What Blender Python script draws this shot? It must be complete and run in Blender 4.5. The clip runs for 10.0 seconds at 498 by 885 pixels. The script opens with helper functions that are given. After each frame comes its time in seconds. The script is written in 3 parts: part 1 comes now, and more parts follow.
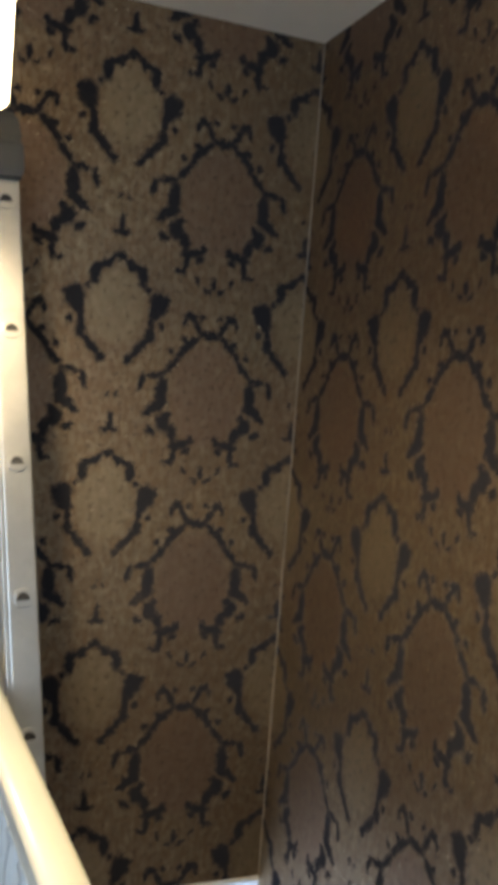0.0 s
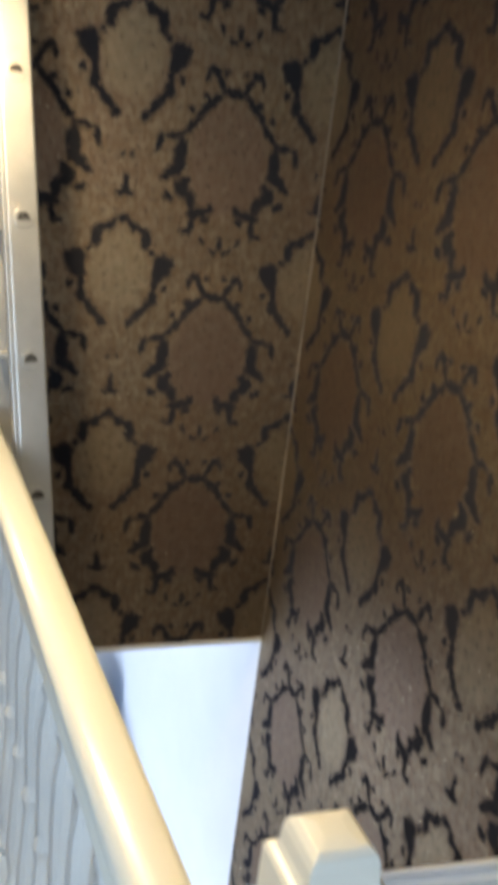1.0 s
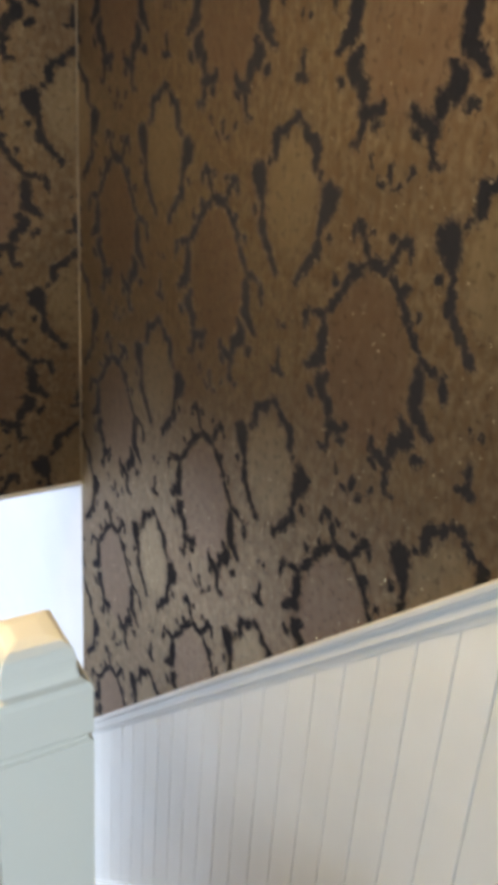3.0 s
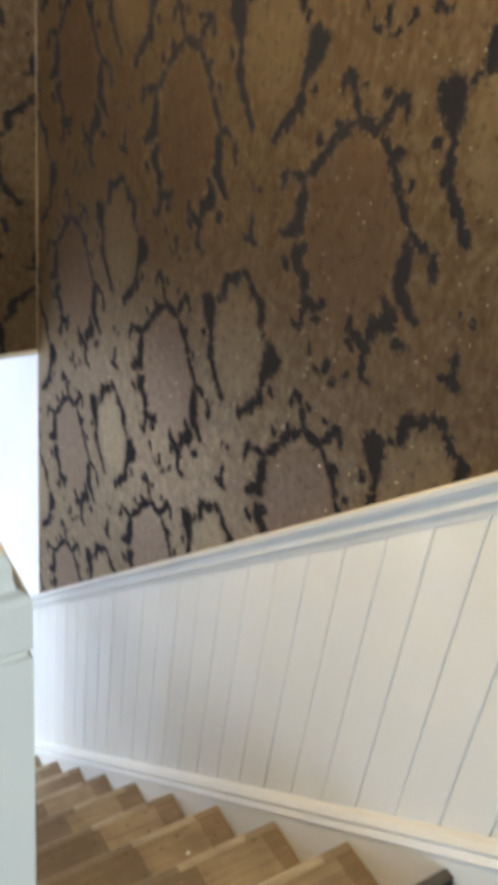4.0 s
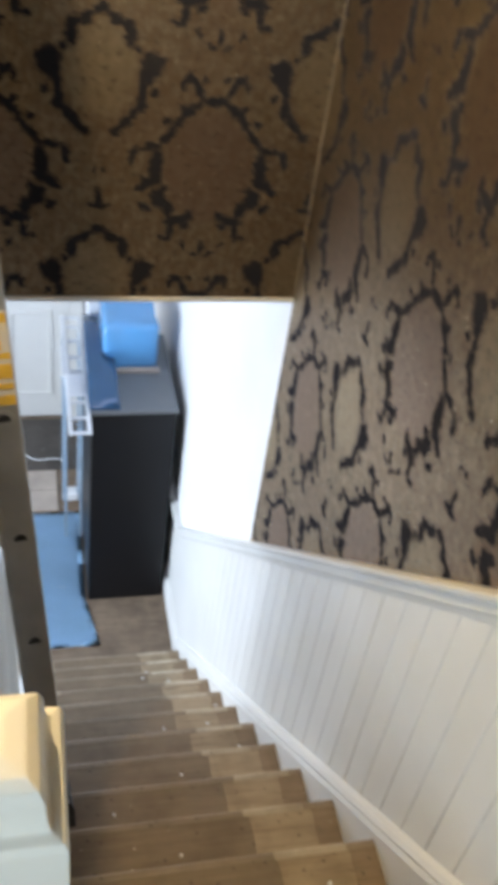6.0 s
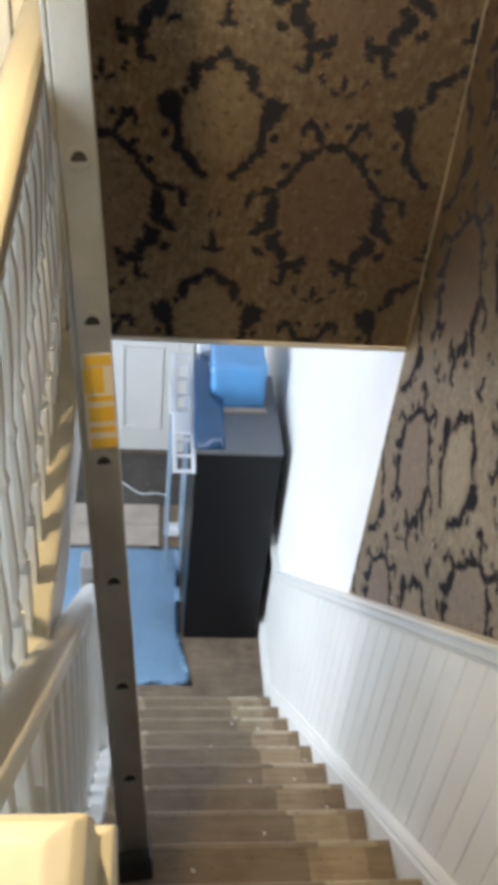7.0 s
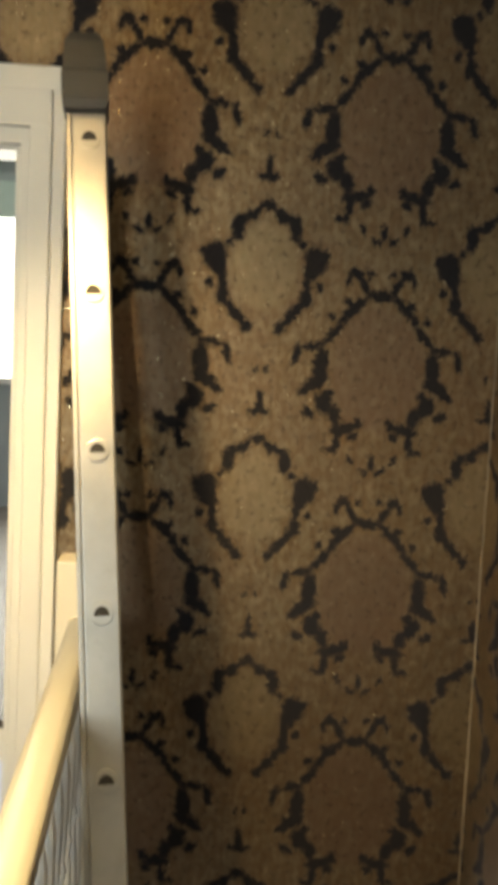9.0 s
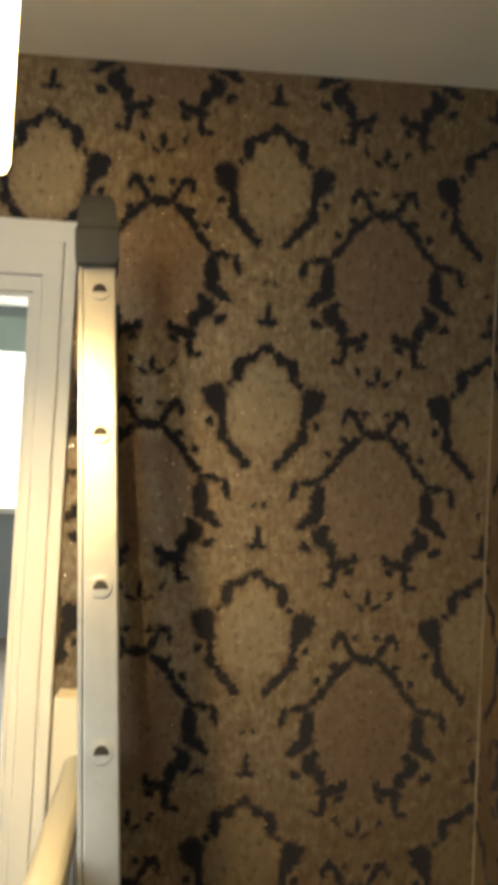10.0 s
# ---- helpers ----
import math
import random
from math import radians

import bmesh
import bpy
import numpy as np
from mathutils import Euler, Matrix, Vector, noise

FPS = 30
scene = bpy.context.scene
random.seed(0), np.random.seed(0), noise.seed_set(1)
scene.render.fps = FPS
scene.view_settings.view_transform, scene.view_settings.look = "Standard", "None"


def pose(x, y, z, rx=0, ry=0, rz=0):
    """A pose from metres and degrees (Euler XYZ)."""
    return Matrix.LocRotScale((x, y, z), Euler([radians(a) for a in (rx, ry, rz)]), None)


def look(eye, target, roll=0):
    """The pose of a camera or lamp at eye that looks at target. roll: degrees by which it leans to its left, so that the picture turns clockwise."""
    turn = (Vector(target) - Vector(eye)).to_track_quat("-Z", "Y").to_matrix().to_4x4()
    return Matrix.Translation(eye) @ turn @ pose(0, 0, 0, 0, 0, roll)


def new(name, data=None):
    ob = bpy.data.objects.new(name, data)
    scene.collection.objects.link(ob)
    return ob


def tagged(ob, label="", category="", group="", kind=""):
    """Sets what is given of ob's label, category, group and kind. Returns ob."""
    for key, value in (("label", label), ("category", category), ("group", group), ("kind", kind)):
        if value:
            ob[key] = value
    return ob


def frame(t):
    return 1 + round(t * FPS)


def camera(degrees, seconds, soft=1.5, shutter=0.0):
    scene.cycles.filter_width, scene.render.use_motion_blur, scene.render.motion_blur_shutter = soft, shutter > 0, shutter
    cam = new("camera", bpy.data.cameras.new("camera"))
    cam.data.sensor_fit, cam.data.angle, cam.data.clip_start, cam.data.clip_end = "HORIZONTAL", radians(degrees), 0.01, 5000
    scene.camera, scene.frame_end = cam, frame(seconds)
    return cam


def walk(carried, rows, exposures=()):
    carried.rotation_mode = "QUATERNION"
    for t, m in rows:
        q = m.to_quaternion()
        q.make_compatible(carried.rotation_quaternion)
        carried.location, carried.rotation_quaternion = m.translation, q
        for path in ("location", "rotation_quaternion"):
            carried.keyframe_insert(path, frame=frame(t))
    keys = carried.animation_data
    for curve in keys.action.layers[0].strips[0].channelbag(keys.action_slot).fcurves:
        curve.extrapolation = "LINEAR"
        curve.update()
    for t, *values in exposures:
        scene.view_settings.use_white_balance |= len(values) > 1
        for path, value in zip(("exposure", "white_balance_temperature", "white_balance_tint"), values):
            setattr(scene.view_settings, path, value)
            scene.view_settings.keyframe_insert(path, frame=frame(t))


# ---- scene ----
# z = 0 is the upper landing; x = 0 is the wall beside the stairs; y = 0 is the wall over the foot of the stairs.
cam = camera(30.0, 10.0, soft=6.5, shutter=0.5)
PATH = [
    (0, (-1.122, -2.49, 1.475), (-0.389, -0.633, 1.352), 4.4),
    (0.5, (-1.118, -2.489, 1.462), (-0.411, -0.64, 1.177), 5.1),
    (1, (-1.071, -2.455, 1.43), (-0.381, -0.666, 0.863), 7.0),
    (1.5, (-1.009, -2.453, 1.378), (-0.285, -0.722, 0.687), 6.1),
    (2, (-0.982, -2.497, 1.403), (-0.185, -0.812, 0.679), 4.8),
    (2.5, (-0.945, -2.505, 1.391), (-0.056, -0.885, 0.626), 4.0),
    (3, (-0.921, -2.508, 1.391), (0.026, -0.96, 0.55), 4.2),
    (3.2, (-0.898, -2.498, 1.378), (0.047, -0.968, 0.503), 4.1),
    (4.3, (-0.841, -2.363, 1.347), (0.122, -1.059, 0.176), 9.9),
    (4.5, (-0.808, -2.325, 1.364), (0.093, -1.051, 0.113), 9.2),
    (5, (-0.805, -2.252, 1.342), (-0.056, -0.956, 0.016), 9.5),
    (5.5, (-0.766, -2.2, 1.339), (-0.12, -0.858, 0.004), 9.8),
    (6, (-0.717, -2.168, 1.342), (-0.272, -0.694, 0.066), 9.2),
    (6.2, (-0.708, -2.16, 1.349), (-0.336, -0.65, 0.091), 9.2),
    (7.3, (-0.69, -2.1, 1.322), (-0.547, -0.504, 0.119), 4.2),
    (7.5, (-0.662, -2.11, 1.377), (-0.569, -0.394, 0.355), 2.5),
    (8, (-0.676, -2.143, 1.414), (-0.566, -0.227, 0.852), 1.7),
    (8.5, (-0.692, -2.172, 1.442), (-0.587, -0.204, 1.099), 2.5),
    (9, (-0.695, -2.147, 1.458), (-0.579, -0.16, 1.268), 2.7),
    (9.5, (-0.707, -2.148, 1.457), (-0.586, -0.152, 1.417), 2.4),
    (10, (-0.713, -2.197, 1.48), (-0.594, -0.203, 1.562), 2.9),
]
walk(cam, [(t, look(eye, target, roll)) for t, eye, target, roll in PATH],
     [(0, 0.1, 5950, 12), (2.5, 0.15, 6500, 13), (4.3, 0.35, 6600, 12), (6.2, 0.35, 6750, 12), (8, 0.05, 7600, 10), (9.5, 0.1, 8100, 9), (10, 0.1, 8100, 9)])

# ---------------------------------------------------------------- world and lights
world = bpy.data.worlds.new("world")
scene.world = world
world.use_nodes = True
wn = world.node_tree.nodes
sky = wn.new("ShaderNodeTexSky")
sky.sky_type, sky.sun_disc = "NISHITA", False
sky.sun_elevation, sky.sun_rotation = radians(35), radians(150)
wn["Background"].inputs["Strength"].default_value = 0.1
world.node_tree.links.new(sky.outputs[0], wn["Background"].inputs["Color"])

EXPOSURE = 0.0
scene.view_settings.exposure = EXPOSURE


def area_lamp(name, m, sx, sy, watts, colour):
    lamp = bpy.data.lights.new(name, "AREA")
    lamp.shape, lamp.size, lamp.size_y, lamp.energy, lamp.color = "RECTANGLE", sx, sy, watts, colour
    ob = new(name, lamp)
    ob.matrix_world = m
    return ob


def bulb(name, place, watts, colour, radius):
    lamp = bpy.data.lights.new(name, "POINT")
    lamp.energy, lamp.color, lamp.shadow_soft_size = watts, colour, radius
    ob = new(name, lamp)
    ob.location = place
    return ob


LAMP = (-1.05, -1.0, 2.0)
bulb("pendant_bulb_light", (LAMP[0], LAMP[1], 1.912), 76, (1.0, 0.77, 0.42), 0.028)
# added fill: unseen soft bluish point light, no fitting in the hall
bulb("hall_bulb_light", (-0.42, 0.80, 0.20), 15, (0.58, 0.68, 1.0), 0.4)
area_lamp("landing_window_light", look((-2.0, -4.28, 1.45), (-1.3, -0.6, -0.6)), 1.0, 1.1, 56, (0.66, 0.84, 1.0))
area_lamp("bedroom_window_light", look((-1.5, 3.1, 1.75), (-1.5, 0, 1.2)), 1.0, 1.0, 40, (0.9, 0.96, 1.0))
area_lamp("hall_window_light", look((-2.55, 0.8, -1.6), (-0.2, 1.1, -2.2)), 1.2, 1.4, 80, (0.70, 0.83, 1.0))


# ---------------------------------------------------------------- materials
def material(name):
    m = bpy.data.materials.new(name)
    m.use_nodes = True
    nt = m.node_tree
    return m, nt, nt.nodes["Principled BSDF"]


def node(nt, kind, **values):
    n = nt.nodes.new(kind)
    for key, value in values.items():
        setattr_plain(n, key, value)
    return n


def setattr_plain(n, key, value):
    if key == "operation":
        n.operation = value
    elif key == "vector_type":
        n.vector_type = value
    elif key == "data_type":
        n.data_type = value


def put(nt, socket, value):
    if isinstance(value, bpy.types.NodeSocket):
        nt.links.new(value, socket)
    else:
        socket.default_value = value


def fn(nt, op, a, b=0.0, c=0.0):
    n = node(nt, "ShaderNodeMath", operation=op)
    put(nt, n.inputs[0], a)
    put(nt, n.inputs[1], b)
    put(nt, n.inputs[2], c)
    return n.outputs[0]


def coords(nt):
    return nt.nodes.new("ShaderNodeTexCoord").outputs["Object"]


def noise_of(nt, vec, scale, detail=3.0, rough=0.55, colour=False):
    n = nt.nodes.new("ShaderNodeTexNoise")
    put(nt, n.inputs["Vector"], vec)
    n.inputs["Scale"].default_value, n.inputs["Detail"].default_value = scale, detail
    n.inputs["Roughness"].default_value = rough
    return n.outputs["Color" if colour else "Fac"]


def ramp(nt, fac, *stops):
    n = nt.nodes.new("ShaderNodeValToRGB")
    put(nt, n.inputs[0], fac)
    e = n.color_ramp.elements
    while len(e) < len(stops):
        e.new(0.5)
    for el, (pos, col) in zip(e, stops):
        el.position, el.color = pos, (*col, 1) if len(col) == 3 else col
    return n.outputs[0]


def grey(v):
    return (v, v, v)


def mix(nt, fac, a, b, blend="MIX"):
    n = nt.nodes.new("ShaderNodeMix")
    n.data_type, n.blend_type = "RGBA", blend
    put(nt, n.inputs[0], fac)
    for s, v in ((n.inputs[6], a), (n.inputs[7], b)):
        put(nt, s, v if isinstance(v, bpy.types.NodeSocket) else (*v, 1))
    return n.outputs[2]


def bump(nt, bsdf, height, strength=0.3, distance=0.003):
    n = nt.nodes.new("ShaderNodeBump")
    n.inputs["Strength"].default_value, n.inputs["Distance"].default_value = strength, distance
    put(nt, n.inputs["Height"], height)
    nt.links.new(n.outputs[0], bsdf.inputs["Normal"])


def stretched(nt, vec, sx, sy, sz):
    n = nt.nodes.new("ShaderNodeMapping")
    put(nt, n.inputs[0], vec)
    n.inputs["Scale"].default_value = (sx, sy, sz)
    return n.outputs[0]


def plain(name, colour, rough=0.5, metal=0.0, grain=40.0, vary=0.12, relief=0.1, coat=0.0, dirt=None):
    """Paint, plastic or metal with faint unevenness at two scales."""
    m, nt, b = material(name)
    c = coords(nt)
    fine, broad = noise_of(nt, c, grain), noise_of(nt, c, grain / 12, 4)
    dark = tuple(v * (1 - vary) for v in colour)
    col = mix(nt, ramp(nt, broad, (0.35, grey(0)), (0.7, grey(1))), colour, dark)
    if dirt:
        col = mix(nt, ramp(nt, noise_of(nt, c, 14, 6, 0.7), (0.62, grey(0)), (0.72, grey(0.6))), col, dirt)
    put(nt, b.inputs["Base Color"], col)
    put(nt, b.inputs["Roughness"], fn(nt, "MULTIPLY_ADD", fine, 0.09, rough - 0.045))
    b.inputs["Metallic"].default_value = metal
    b.inputs["Coat Weight"].default_value = coat
    bump(nt, b, fine, relief, 0.002)
    return m


def glow(name, colour, strength):
    m, nt, b = material(name)
    b.inputs["Base Color"].default_value = (*colour, 1)
    b.inputs["Emission Color"].default_value = (*colour, 1)
    b.inputs["Emission Strength"].default_value = strength
    return m


REPEAT_W, REPEAT_H = 0.54, 0.532
# The motif, right half, in units of 1/790 m: x, y from the ornament's centre, half width, half height, turn.
SMALL = ((0, 108, 15, 10, 0), (26, 92, 20, 9, -35), (52, 66, 12, 25, 0), (44, 84, 10, 9, 0), (92, 14, 22, 27, 12), (84, -4, 15, 20, 0),
         (77, -30, 8, 20, 0), (76, -56, 12, 17, 8), (52, -86, 10, 30, -42), (30, -110, 10, 12, -45), (0, -244, 7, 22, 0),
         (0, -262, 22, 7, 0), (9, -186, 5, 6, 30), (110, 22, 8, 10, 0), (66, 40, 7, 8, 0), (24, 84, 7, 8, 0), (100, -34, 8, 9, 30), (64, -70, 9, 8, 0))
LARGE = ((0, 118, 26, 11, 0), (30, 136, 8, 20, -30), (46, 158, 15, 10, 20), (60, 146, 6, 12, 0), (46, 96, 9, 36, 48), (84, 48, 9, 26, 42),
         (58, 104, 10, 8, 0), (118, 24, 24, 8, -10), (150, 6, 8, 22, 12), (104, -12, 15, 36, 4), (112, -44, 26, 13, -25), (132, -60, 14, 8, -20),
         (96, -80, 17, 22, -20), (122, -98, 14, 9, 30), (74, -102, 13, 20, -10), (56, -126, 28, 11, -12), (30, -116, 8, 12, 0),
         (68, -152, 8, 24, 8), (84, -166, 10, 6, 0), (0, -188, 7, 16, 0), (16, -204, 12, 5, 30), (40, -182, 5, 12, -25), (88, 76, 8, 9, 0), (66, 72, 10, 8, 40), (86, -60, 10, 9, -20), (38, -140, 12, 8, -30), (20, 158, 8, 7, 0))


def wallpaper(name, axis, u0, v0):
    """Damask paper: dark flock leaf work on a dull gold ground with fine glitter. u0, v0: a small ornament's centre."""
    m, nt, b = material(name)
    c = coords(nt)
    rag = nt.nodes.new("ShaderNodeVectorMath")
    rag.operation = "MULTIPLY_ADD"
    put(nt, rag.inputs[0], noise_of(nt, c, 84, 5, 0.8, colour=True))
    rag.inputs[1].default_value, rag.inputs[2].default_value = (0.056,) * 3, (-0.028,) * 3
    add = nt.nodes.new("ShaderNodeVectorMath")
    add.operation = "ADD"
    put(nt, add.inputs[0], c)
    put(nt, add.inputs[1], rag.outputs[0])
    sep = nt.nodes.new("ShaderNodeSeparateXYZ")
    put(nt, sep.inputs[0], add.outputs[0])
    u = fn(nt, "ABSOLUTE", fn(nt, "WRAP", fn(nt, "SUBTRACT", sep.outputs[axis], u0), REPEAT_W / 2, -REPEAT_W / 2))
    unit = 1 / 790

    def shape(blobs, centre, middle, low, high, best):
        v = fn(nt, "WRAP", fn(nt, "SUBTRACT", sep.outputs[2], middle), high, low)
        for x, y, rx, ry, turn in blobs:
            side = -1 if centre else 1
            p = nt.nodes.new("ShaderNodeCombineXYZ")
            put(nt, p.inputs[0], u)
            put(nt, p.inputs[1], v)
            if best is not None:
                put(nt, p.inputs[2], fn(nt, "MULTIPLY", best, 1e-6))
            mp = nt.nodes.new("ShaderNodeMapping")
            mp.vector_type = "TEXTURE"
            put(nt, mp.inputs[0], p.outputs[0])
            mp.inputs["Location"].default_value = (centre + side * x * unit, y * unit, 0)
            mp.inputs["Rotation"].default_value = (0, 0, radians(turn) * side)
            mp.inputs["Scale"].default_value = (rx * unit, ry * unit, 1)
            ln = nt.nodes.new("ShaderNodeVectorMath")
            ln.operation = "LENGTH"
            put(nt, ln.inputs[0], mp.outputs[0])
            best = ln.outputs["Value"] if best is None else fn(nt, "MINIMUM", best, ln.outputs["Value"])
        return best

    small = shape(SMALL, 0.0, v0, -0.36, REPEAT_H - 0.36, None)
    both = shape(LARGE, REPEAT_W / 2, v0 - 0.206, -0.29, REPEAT_H - 0.29, small)
    leaf = ramp(nt, fn(nt, "MULTIPLY", both, 0.5), (0.41, grey(1)), (0.59, grey(0)))
    after = nt.nodes.new("ShaderNodeVectorMath")
    after.operation = "ADD"
    put(nt, after.inputs[0], c)
    put(nt, after.inputs[1], fn(nt, "MULTIPLY", both, 1e-6))
    c = after.outputs[0]
    grain = noise_of(nt, stretched(nt, c, 1, 1, 0.4), 170, 3, 0.65)
    mottle = noise_of(nt, c, 30, 4, 0.65)
    broad = noise_of(nt, c, 2.6, 3)
    inside = ramp(nt, noise_of(nt, stretched(nt, c, 1, 1, 0.5), 70, 2, 0.5), (0.42, grey(0)), (0.60, grey(0.7)))
    ground = ramp(nt, mottle, (0.3, (0.165, 0.121, 0.074)), (0.52, (0.25, 0.190, 0.120)), (0.72, (0.34, 0.266, 0.172)))
    ground = mix(nt, inside, ground, (0.17, 0.108, 0.055))
    ground = mix(nt, ramp(nt, grain, (0.40, grey(0)), (0.64, grey(0.22))), ground, (0.11, 0.072, 0.045))
    ground = mix(nt, ramp(nt, broad, (0.42, grey(0)), (0.72, grey(0.4))), ground, (0.175, 0.105, 0.068))
    heart = ramp(nt, shape(((0, -14, 96, 128, 0),), REPEAT_W / 2, v0 - 0.206, -0.29, REPEAT_H - 0.29, None), (0.80, grey(0.55)), (1.0, grey(0)))
    ground = mix(nt, heart, ground, (0.185, 0.118, 0.082))
    bloom = ramp(nt, shape(((0, 0, 70, 92, 0),), 0.0, v0, -0.36, REPEAT_H - 0.36, None), (0.75, grey(0.45)), (1.0, grey(0)))
    ground = mix(nt, bloom, ground, (0.31, 0.238, 0.142))
    sprig = ramp(nt, noise_of(nt, c, 62, 2, 0.5), (0.58, grey(0)), (0.66, grey(0.5)))
    ground = mix(nt, sprig, ground, (0.07, 0.048, 0.033))
    flock = mix(nt, grain, (0.014, 0.014, 0.018), (0.032, 0.031, 0.035))
    glit = nt.nodes.new("ShaderNodeTexVoronoi")
    put(nt, glit.inputs["Vector"], c)
    glit.inputs["Scale"].default_value = 330
    pick = nt.nodes.new("ShaderNodeSeparateColor")
    put(nt, pick.inputs[0], glit.outputs["Color"])
    bare = fn(nt, "SUBTRACT", 1.0, leaf)
    fleck = fn(nt, "MULTIPLY", fn(nt, "GREATER_THAN", pick.outputs[0], 0.9972), bare)
    put(nt, b.inputs["Base Color"], mix(nt, fleck, mix(nt, leaf, ground, flock), (0.95, 0.84, 0.60)))
    put(nt, b.inputs["Specular IOR Level"], fn(nt, "MULTIPLY", bare, 0.5))
    put(nt, b.inputs["Metallic"], fn(nt, "MULTIPLY", bare, fn(nt, "MULTIPLY_ADD", fleck, 0.1, 0.83)))
    put(nt, b.inputs["Roughness"], fn(nt, "MULTIPLY_ADD", fleck, -0.30, fn(nt, "MULTIPLY_ADD", leaf, 0.38, 0.50)))
    put(nt, b.inputs["Sheen Weight"], fn(nt, "MULTIPLY_ADD", leaf, 0.03, 0.03))
    b.inputs["Sheen Roughness"].default_value, b.inputs["Sheen Tint"].default_value = 0.35, (0.86, 0.86, 1.0, 1)
    height = fn(nt, "ADD", fn(nt, "MULTIPLY", grain, 0.8), fn(nt, "MULTIPLY_ADD", fn(nt, "MULTIPLY", pick.outputs[1], 1.2), fleck, leaf))
    bump(nt, b, height, 0.45, 0.0016)
    return m


def bare_wood(name, light, dark, worn_strip=False):
    """Old softwood stripped of carpet: grain along x, knots, paint specks; the strip under the old runner is dirtier."""
    m, nt, b = material(name)
    c = coords(nt)
    info = nt.nodes.new("ShaderNodeObjectInfo")
    shift = nt.nodes.new("ShaderNodeVectorMath")
    shift.operation = "ADD"
    put(nt, shift.inputs[0], c)
    put(nt, shift.inputs[1], fn(nt, "MULTIPLY", info.outputs["Random"], 7.0))
    v = shift.outputs[0]
    streak = noise_of(nt, stretched(nt, v, 2.5, 40, 40), 2.2, 5, 0.65)
    blot = noise_of(nt, v, 9, 5, 0.6)
    col = ramp(nt, streak, (0.3, dark), (0.7, light))
    col = mix(nt, ramp(nt, blot, (0.42, grey(0)), (0.72, grey(0.6))), col, tuple(x * 0.5 for x in dark))
    if worn_strip:
        sep = nt.nodes.new("ShaderNodeSeparateXYZ")
        put(nt, sep.inputs[0], c)
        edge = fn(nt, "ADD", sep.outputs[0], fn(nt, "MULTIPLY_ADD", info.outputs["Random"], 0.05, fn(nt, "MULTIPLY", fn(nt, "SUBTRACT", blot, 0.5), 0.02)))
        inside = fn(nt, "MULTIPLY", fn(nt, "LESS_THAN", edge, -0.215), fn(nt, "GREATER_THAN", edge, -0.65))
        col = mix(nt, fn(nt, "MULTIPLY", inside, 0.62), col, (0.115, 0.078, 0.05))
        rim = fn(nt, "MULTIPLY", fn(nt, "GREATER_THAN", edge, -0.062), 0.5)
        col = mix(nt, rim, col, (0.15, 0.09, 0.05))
    knots = nt.nodes.new("ShaderNodeTexVoronoi")
    put(nt, knots.inputs["Vector"], stretched(nt, v, 5, 9, 3))
    col = mix(nt, ramp(nt, knots.outputs["Distance"], (0.06, grey(0.85)), (0.14, grey(0))), col, (0.05, 0.028, 0.016))
    specks = ramp(nt, noise_of(nt, v, 95, 1), (0.79, grey(0)), (0.81, grey(0.8)))
    col = mix(nt, specks, col, (0.62, 0.58, 0.5))
    put(nt, b.inputs["Base Color"], col)
    put(nt, b.inputs["Roughness"], fn(nt, "MULTIPLY_ADD", blot, 0.3, 0.5))
    bump(nt, b, streak, 0.35, 0.002)
    return m


PAPER_FAR = wallpaper("damask_paper_end_wall", 0, -0.551, 0.595)
PAPER_SIDE = wallpaper("damask_paper_stair_wall", 1, -0.547, 0.562)
CREAM = plain("cream_gloss_paint", (0.77, 0.745, 0.65), 0.34, grain=30, vary=0.02, relief=0.0, coat=0.15)
SATIN = plain("white_satin_paint", (0.80, 0.80, 0.77), 0.45, grain=26, vary=0.08, relief=0.08, coat=0.06)
WHITE = plain("white_wall_paint", (0.82, 0.82, 0.82), 0.75, grain=60, vary=0.04, relief=0.12)
CEILING = plain("ceiling_paint", (0.80, 0.79, 0.75), 0.85, grain=50, vary=0.05, relief=0.2)
GREYWALL = plain("grey_blue_wall_paint", (0.36, 0.41, 0.43), 0.8, grain=50, vary=0.08)
TREAD = bare_wood("stripped_stair_wood", (0.44, 0.34, 0.22), (0.27, 0.195, 0.12), True)
NOSING = bare_wood("worn_nosing_wood", (0.56, 0.47, 0.35), (0.38, 0.30, 0.20), True)
BOARDS = bare_wood("old_floor_boards", (0.26, 0.19, 0.13), (0.15, 0.105, 0.07))
LANDING = bare_wood("dark_landing_boards", (0.11, 0.09, 0.07), (0.05, 0.042, 0.036))
ALUMINIUM = plain("brushed_aluminium", (0.47, 0.46, 0.43), 0.42, metal=0.9, grain=120, vary=0.2, relief=0.12, dirt=(0.3, 0.28, 0.25))
RUBBER = plain("black_rubber", (0.035, 0.037, 0.04), 0.55)
HOLE_SHADE = plain("rung_hole_shade", (0.012, 0.011, 0.010), 0.7)
LABELS = plain("yellow_label", (0.72, 0.44, 0.05), 0.45, vary=0.1)
LABELW = plain("pale_label_print", (0.66, 0.60, 0.50), 0.5, vary=0.1)
BLACK = plain("black_gloss_panel", (0.009, 0.0095, 0.012), 0.38, grain=8, vary=0.3, relief=0.02)
BLACK.node_tree.nodes["Principled BSDF"].inputs["Specular IOR Level"].default_value = 0.3
GREYTOP = plain("grey_cabinet_top", (0.16, 0.17, 0.18), 0.5)
BLUE = plain("blue_plastic_film", (0.13, 0.42, 0.80), 0.2, grain=18, vary=0.3, relief=0.7, coat=0.5)
